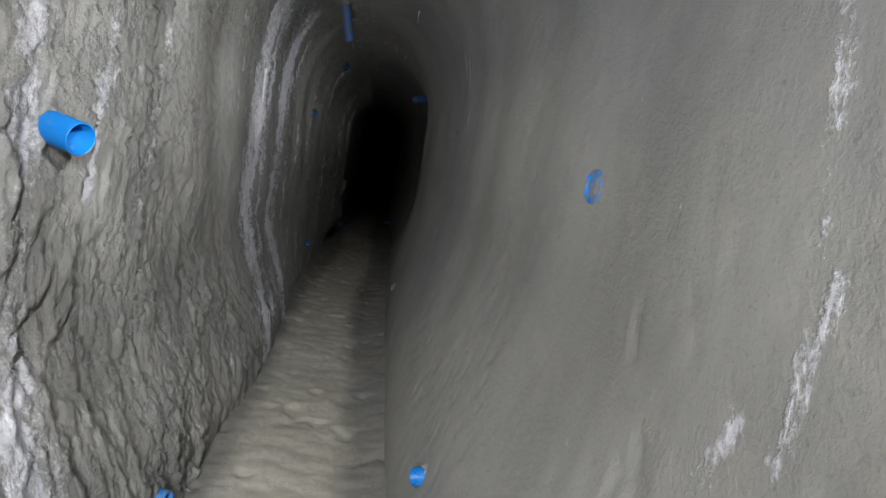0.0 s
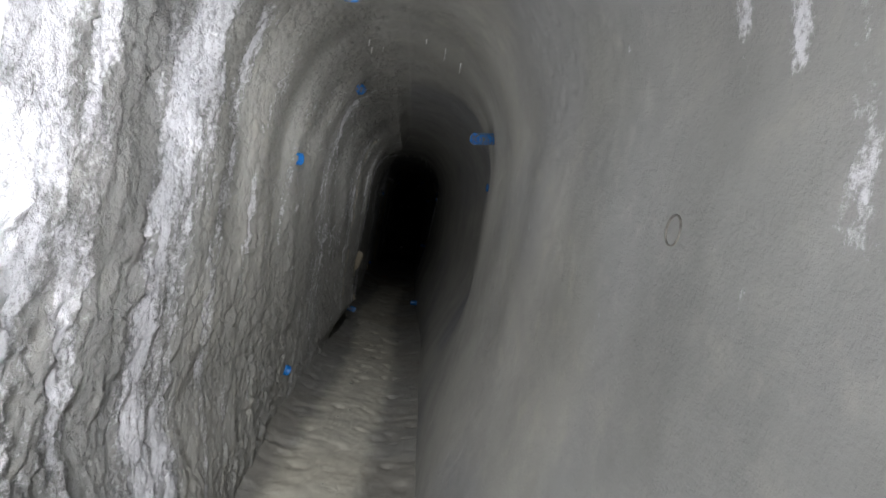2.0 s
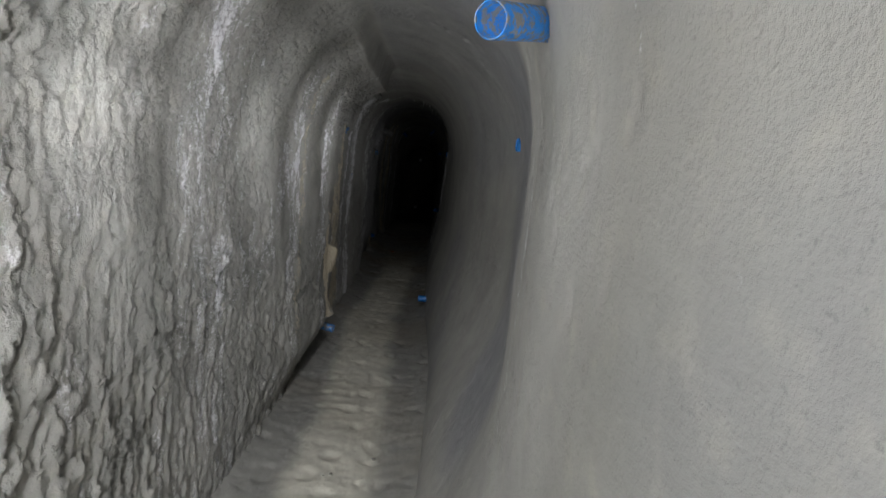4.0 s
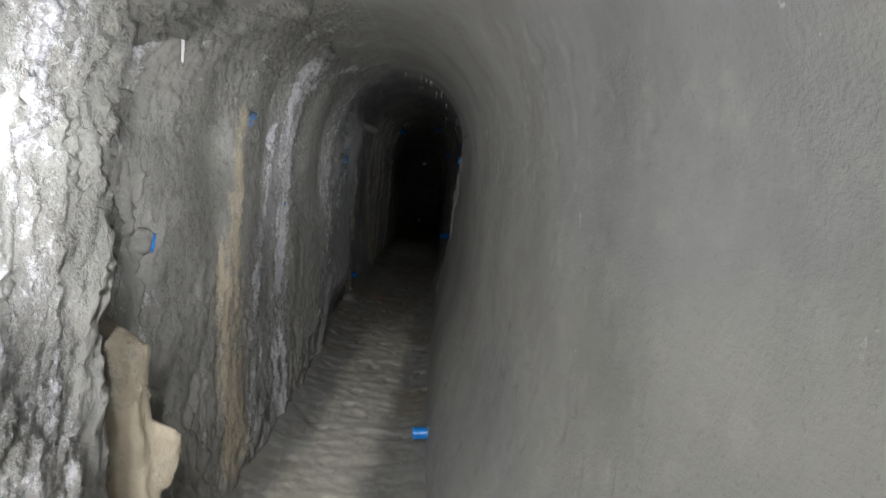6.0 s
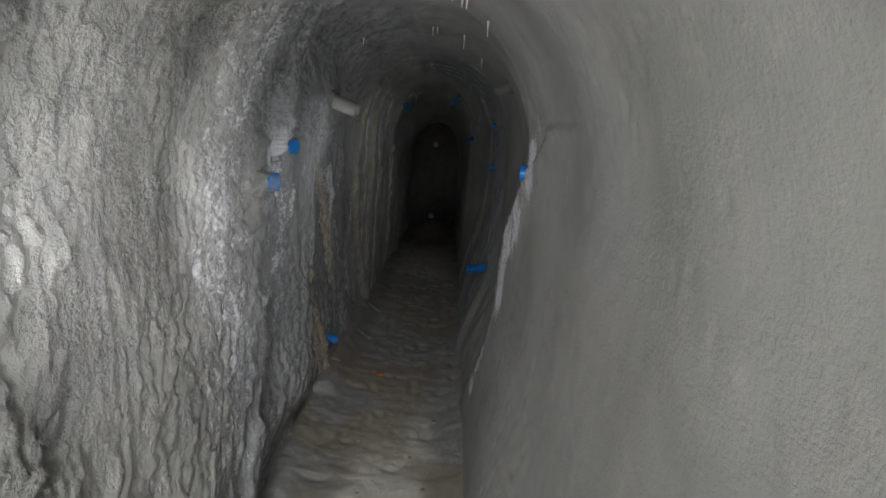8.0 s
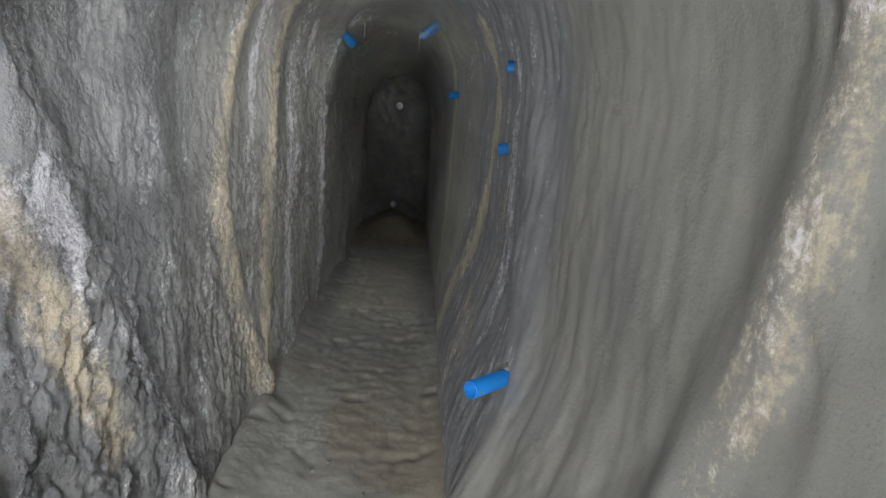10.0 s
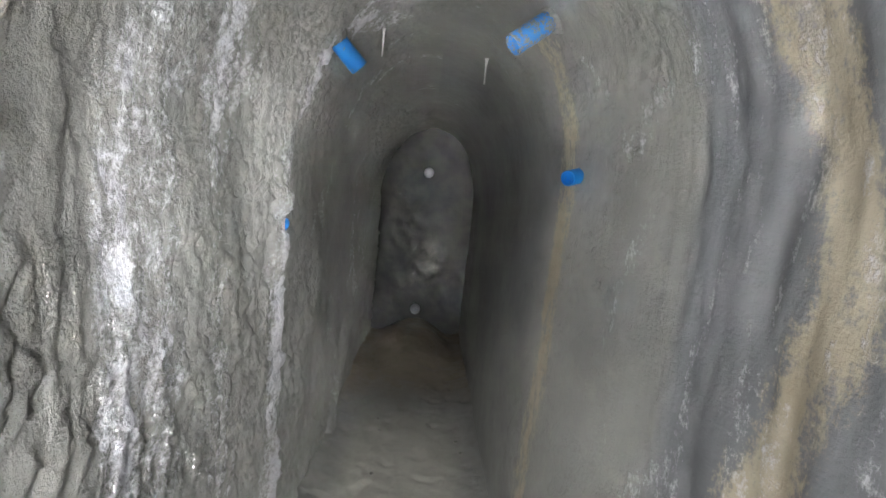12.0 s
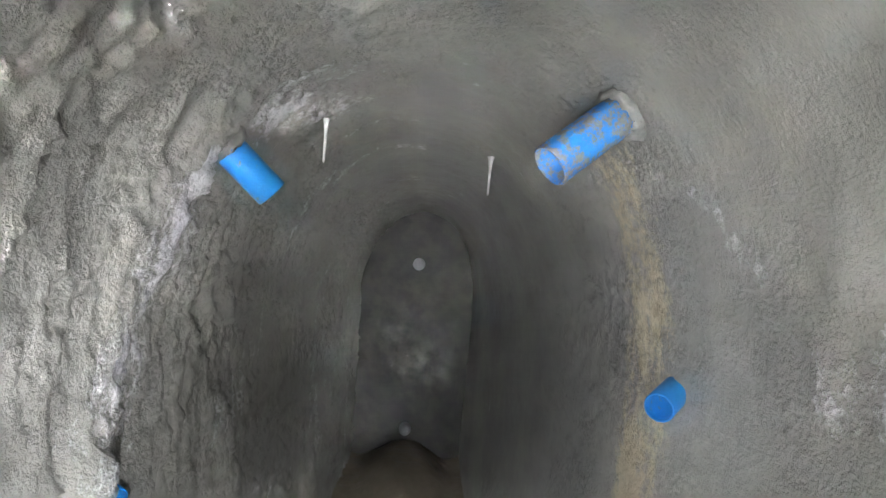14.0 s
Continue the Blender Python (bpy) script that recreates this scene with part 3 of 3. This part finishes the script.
ys, xs = np.arange(Y0, Y1 + 0.02, 0.016), np.linspace(-0.85, 0.85, 95)
yy, xx = np.meshgrid(ys, xs, indexing="ij")
wander = 0.05 * np.sin(yy * 1.3) - 0.03 + 0.12 * (fbm(yy * 5, xx * 3, 121, 3) - 0.5)
worn = smooth(np.abs(xx - wander - 0.02), 0.27, 0.13) * (0.6 + 0.4 * fbm(yy * 12, xx * 3, 123, 3)) * smooth(yy, 12.6, 10.5)
worn = np.maximum(worn, 0.55 * smooth(np.abs(xx), 0.4, 0.2) * smooth(yy, 14.5, 15.2) * smooth(yy, 17.0, 16.0))
brown = smooth(fbm(yy * 2.2, xx * 3, 125, 3), 0.46, 0.66) * (0.15 + 0.35 * smooth(yy, 7.0, 10.5))
brown = np.maximum(brown * smooth(yy, 14.6, 13.4), 0.75 * smooth(yy, 16.6, 17.2))
grid = np.stack([xx, yy, floor_height(xx, yy)], -1)
floor = tagged(sheet("floor", grid[:, ::-1], MAT_FLOOR, {"worn": worn[:, ::-1], "brown": brown[:, ::-1]}, back_sheet([(1.1, -0.3), (-1.0, -0.3)])),
               "worn rippled concrete floor, pale trodden middle and wet grey edges", "floor", kind="structure")


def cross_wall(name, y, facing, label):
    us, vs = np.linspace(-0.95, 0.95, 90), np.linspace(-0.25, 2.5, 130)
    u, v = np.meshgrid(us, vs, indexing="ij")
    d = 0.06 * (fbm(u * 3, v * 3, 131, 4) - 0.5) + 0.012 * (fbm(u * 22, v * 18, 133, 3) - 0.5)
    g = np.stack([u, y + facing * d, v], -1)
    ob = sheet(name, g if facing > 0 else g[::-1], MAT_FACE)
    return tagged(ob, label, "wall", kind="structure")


cross_wall("wall_end", Y1 - 0.02, -1, "rock face that closes the drift, its dimness put into the colour")
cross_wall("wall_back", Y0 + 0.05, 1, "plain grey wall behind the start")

# ---- things ----


def mesh_object(name, bm, mat, smooth_faces=True):
    me = bpy.data.meshes.new(name)
    bm.normal_update()
    bm.to_mesh(me)
    bm.free()
    if smooth_faces:
        me.polygons.foreach_set("use_smooth", np.ones(len(me.polygons), dtype=bool))
    me.materials.append(mat)
    return new(name, me)


def part(name, bm, mat, parent, label=""):
    ob = mesh_object(name, bm, mat)
    ob.parent = parent
    return tagged(ob, label) if label else ob


def lathe(bm, rings, segments=28, wobble=0.0, seed=0, close_end=False):
    """Rings of (radius, height) about z, joined in turn."""
    loops = []
    for k, (r, h) in enumerate(rings):
        loop = []
        for i in range(segments):
            a = 2 * math.pi * i / segments
            rr = r * (1 + wobble * (noise.noise((math.cos(a) * 2 + seed, math.sin(a) * 2, k * 0.7)) ))
            hh = h + wobble * r * 0.6 * noise.noise((math.cos(a) * 3, math.sin(a) * 3 + seed, k * 1.3 + 4))
            loop.append(bm.verts.new((rr * math.cos(a), rr * math.sin(a), hh)))
        loops.append(loop)
    for a, b in zip(loops, loops[1:]):
        for i in range(segments):
            j = (i + 1) % segments
            bm.faces.new((a[i], a[j], b[j], b[i]))
    if close_end:
        bm.faces.new(loops[-1])
    return bm


def pose_along(base, tip):
    axis = (Vector(tip) - Vector(base)).normalized()
    return Matrix.Translation(base) @ axis.to_track_quat("Z", "Y").to_matrix().to_4x4(), (Vector(tip) - Vector(base)).length


pipe_count = 0


def inside(p):
    """Whether a place lies in the open drift."""
    y, z = np.array([p.y]), np.array([p.z])
    spring = crown(y) - 0.64
    low = np.minimum(z, spring)
    if p.x < 0:
        half = half_left(y, low) - rough_left(y, z) - left_forms(y, z)
    else:
        half = half_right(y, low) - rough_right(y, z) - right_forms(y, z)
    over = np.clip((z - spring) / (0.64 - 0.02), 0, 2)
    return bool(((abs(p.x) / half) ** (2 / 0.85) + over**2 < 1)[0])


def drain_pipe(tip, out, shows, mat, label, radius=0.031, collar=True, plugged=False, group="drain pipes in the walls"):
    """A stub of plastic drain pipe let into the wall. out: its direction into the drift; shows: how far it stands out."""
    global pipe_count
    pipe_count += 1
    tip, out = Vector(tip), Vector(out).normalized()
    steps = [k * 0.004 for k in range(-30, 110)]
    wall = next((d for d in steps if not inside(tip - out * d)), shows)
    if shows < 0.02 or wall < 0.012:
        tip = tip - out * (wall - max(shows, 0.003))
        wall = max(shows, 0.003)
    base = tip - out * (wall + 0.10)
    m, length = pose_along(base, tip)
    thing = new("drain_pipe")
    thing.matrix_world = m
    tagged(thing, label, "drain pipe", group)
    bm = bmesh.new()
    r, t = radius, 0.0035
    lathe(bm, [(r, 0), (r, length - 0.0015), (r - 0.001, length), (r - t + 0.001, length), (r - t, length - 0.0015), (r - t, length * 0.25), (0.002, length * 0.25)], 32, 0.012, pipe_count)
    part("tube", bm, mat, thing)
    if plugged:
        bm = bmesh.new()
        lathe(bm, [(r - t, length - 0.006), (r * 0.7, length - 0.004), (r * 0.3, length - 0.007), (0.002, length - 0.006)], 20, 0.12, pipe_count)
        part("plug", bm, mat, thing, "grout and blue plastic filling the pipe's mouth")
    if collar:
        at = 0.10
        bm = bmesh.new()
        lathe(bm, [(r + 0.022, at - 0.045), (r + 0.014, at - 0.012), (r + 0.006, at + 0.004), (r + 0.001, at + 0.008), (r - 0.001, at + 0.004)], 26, 0.35, pipe_count + 50)
        part("mortar_collar", bm, MAT_MORTAR, thing, "rough grey mortar round the pipe")
    return thing


BLUE, SPLASHED, SMEARED, COATED = MAT_PIPE, MAT_PIPE_MUDDY, MAT_PIPE_SMEARED, MAT_PIPE_COATED
drain_pipe((-0.375, 0.30, 1.13), (0.9, -0.35, -0.18), 0.085, BLUE, "bright blue plastic drain pipe stub in the rough wall", 0.036)
drain_pipe((0.632, 0.00, 1.20), (-1, -0.1, 0), 0.008, SPLASHED, "blue drain pipe cut flush and smeared with concrete", 0.031, False, True)
drain_pipe((-0.40, 0.68, 0.10), (0.9, -0.2, 0), 0.05, SPLASHED, "blue drain pipe stub low on the wall by the floor")
drain_pipe((0.455, 0.49, 0.34), (-0.9, -0.3, 0), 0.03, BLUE, "small blue drain pipe end low on the smooth wall", 0.026)
drain_pipe((0.60, 2.25, 1.38), (-1, 0, 0), 0.003, MAT_STONE, "concrete-covered drain pipe mouth, dark and flush", 0.028, False, True)
drain_pipe((-0.105, 3.10, 1.93), (0.22, 0.10, -0.95), 0.17, SPLASHED, "long blue drain pipe hanging from the roof", 0.030)
drain_pipe((-0.42, 4.25, 1.49), (0.9, -0.4, 0), 0.035, BLUE, "short blue drain pipe stub in the rough wall")
drain_pipe((-0.40, 4.78, 0.25), (0.9, -0.3, 0), 0.06, BLUE, "blue drain pipe stub just above the floor")
drain_pipe((0.425, 4.27, 1.75), (-0.55, -0.8, -0.2), 0.05, SPLASHED, "blue drain pipe stub high on the smooth wall", collar=False)
drain_pipe((0.455, 3.20, 0.27), (-0.9, -0.3, 0), 0.02, COATED, "half-buried blue drain pipe low on the wall", 0.026)
drain_pipe((-0.26, 4.94, 2.00), (0.6, -0.3, -0.7), 0.05, SPLASHED, "blue drain pipe stub where the roof begins")
drain_pipe((0.740, 6.02, 1.625), (-1, -0.12, 0), 0.012, BLUE, "blue drain pipe filled in flush with the smooth wall", 0.032, False, True)
drain_pipe((-0.32, 6.70, 2.05), (0.7, -0.3, -0.5), 0.04, SPLASHED, "blue drain pipe stub under the roof")
drain_pipe((-0.27, 7.56, 0.16), (0.95, -0.25, -0.1), 0.12, SPLASHED, "splashed blue drain pipe low beside the floor", 0.030)
drain_pipe((-0.505, 7.80, 1.245), (0.85, 0.4, -0.1), 0.05, BLUE, "blue drain pipe stub in a knob of mortar")
drain_pipe((-0.425, 8.46, 1.67), (0.85, 0.35, -0.3), 0.04, SPLASHED, "blue drain pipe stub above an ochre run")
drain_pipe((0.345, 8.90, 0.13), (-0.95, -0.2, 0), 0.06, BLUE, "blue drain pipe stub at the foot of the smooth wall")
drain_pipe((-0.455, 9.06, 1.28), (1, 0.3, 0), 0.008, SPLASHED, "half-buried blue drain pipe in white sinter", 0.026, False, True)
drain_pipe((-0.25, 8.92, 2.05), (0.6, -0.2, -0.7), 0.05, COATED, "mud-coated drain pipe end under the roof")
drain_pipe((-0.405, 10.33, 1.51), (0.75, 0.6, -0.05), 0.05, SPLASHED, "blue drain pipe set in a lump of mortar")
drain_pipe((0.500, 10.67, 1.575), (-0.98, 0.05, 0), 0.010, BLUE, "blue drain pipe mouth beside white sinter", 0.030, False, True)
drain_pipe((-0.45, 10.99, 1.59), (0.85, -0.4, 0), 0.05, BLUE, "blue drain pipe stub between ribs of rock", 0.032, True, True)
drain_pipe((-0.46, 11.50, 1.83), (0.85, -0.2, -0.25), 0.15, COATED, "thick mud-coated drain pipe under the roof", 0.036)
drain_pipe((0.56, 12.05, 1.99), (-0.8, -0.3, -0.4), 0.09, COATED, "mud-coated drain pipe high in the recess", 0.034)
drain_pipe((-0.47, 12.25, 0.22), (0.85, -0.4, 0), 0.05, BLUE, "blue drain pipe stub just above the floor", 0.026)
drain_pipe((0.435, 12.72, 0.68), (-0.75, -0.65, 0.05), 0.11, BLUE, "blue drain pipe standing out of wet rock")
drain_pipe((0.580, 13.67, 1.755), (-0.98, 0.1, 0.05), 0.09, BLUE, "blue drain pipe standing out of streaked rock", 0.026)
drain_pipe((0.585, 13.71, 1.385), (-0.98, 0.1, -0.2), 0.09, BLUE, "blue drain pipe standing out of streaked rock", 0.026)
drain_pipe((-0.262, 15.22, 1.875), (0.62, 0.25, -0.62), 0.165, BLUE, "bright blue drain pipe slanting down from the roof", 0.031)
drain_pipe((0.198, 14.95, 1.955), (-0.66, -0.28, -0.55), 0.165, SMEARED, "concrete-splashed blue drain pipe slanting from the roof", 0.032)
drain_pipe((0.420, 15.00, 1.60), (-0.62, -0.74, -0.12), 0.035, BLUE, "short blue drain pipe above an ochre run", 0.024, False)
drain_pipe((-0.42, 15.02, 1.365), (0.8, -0.6, 0), 0.014, BLUE, "crushed blue drain pipe in a lump of sinter", 0.020, False)


def dripstone(place, length, thick, label="thin white dripstone straw hanging from the roof"):
    """A straw of sinter with a knobbly root, hanging plumb."""
    x, y, z = place
    bm = bmesh.new()
    rings = [(thick * 2.6, 0.016), (thick * 1.9, 0.004), (thick * 1.3, -0.006), (thick, -0.02), (thick * 0.9, -length * 0.6), (thick * 0.8, -length * 0.95), (0.0006, -length)]
    lathe(bm, rings, 10, 0.25, x * 31 + y * 7)
    ob = mesh_object("dripstone", bm, MAT_SINTER)
    ob.location = (x, y, z)
    return tagged(ob, label, "dripstone", "dripstones on roof and walls")


dripstone((-0.218, 15.47, 2.035), 0.085, 0.0035)
dripstone((0.18, 15.63, 1.995), 0.085, 0.0035)
dripstone((-0.415, 2.136, 1.53), 0.15, 0.0035, "white dripstone straw hanging beside the rough wall")
dripstone((-0.41, 7.75, 1.90), 0.11, 0.005, "white dripstone straw under a hollow in the wall")
rng = random.Random(5)
for y, count in ((2.6, 5), (4.3, 8), (10.35, 12), (11.6, 5), (13.6, 3)):
    for _ in range(count):
        x = rng.uniform(-0.32, 0.36)
        h = float(crown(np.array(y)))
        z = h - 0.64 + 0.64 * math.sin(math.acos(min(1, abs(x) / 0.5) ** (1 / 0.85)))
        dripstone((x, y + rng.uniform(-0.12, 0.12), z), rng.uniform(0.02, 0.06), rng.uniform(0.0015, 0.0024))
dripstone((0.548, 1.43, 0.49), 0.055, 0.006, "small white knob of sinter low on the smooth wall")


def face_cap(z, label):
    """A white domed plug in the end face."""
    bm = bmesh.new()
    lathe(bm, [(0.042, -0.03), (0.042, 0.010), (0.039, 0.024), (0.030, 0.034), (0.014, 0.039), (0.001, 0.040)], 24, 0.03, z)
    ob = mesh_object("drill_hole_cap", bm, MAT_CAP)
    ob.matrix_world = pose(-0.01, Y1 - 0.035, z, 90, 0, 0)
    return tagged(ob, label, "cap", "caps in the end face")


face_cap(1.41, "domed white plastic cap in the dark end face")
face_cap(0.22, "domed white cap low in the dark end face")


def stone(x, y, size, mat, name="stone", label="small dark stone lying on the worn floor", category="stone", group="stones on the floor"):
    bm = bmesh.new()
    bmesh.ops.create_icosphere(bm, subdivisions=2, radius=size)
    k = x * 53 + y * 17
    for v in bm.verts:
        v.co *= 1 + 0.45 * noise.noise(v.co * (1.2 / size) + Vector((k, k * 0.3, 0)))
        v.co.z *= 0.55
    ob = mesh_object(name, bm, mat, False)
    ob.location = (x, y, float(floor_height(np.array(x), np.array(y))) + size * 0.2)
    return tagged(ob, label, category, group)


for _ in range(46):
    stone(rng.uniform(-0.33, 0.33), rng.uniform(0.2, 16.8), rng.uniform(0.004, 0.013), MAT_STONE)
stone(-0.15, 12.22, 0.026, MAT_RUST, "rust_lump", "rusty orange lump of iron on the floor", "scrap iron", "scrap")
stone(-0.19, 12.25, 0.016, MAT_RUST, "rust_lump", "rusty orange flake of iron on the floor", "scrap iron", "scrap")
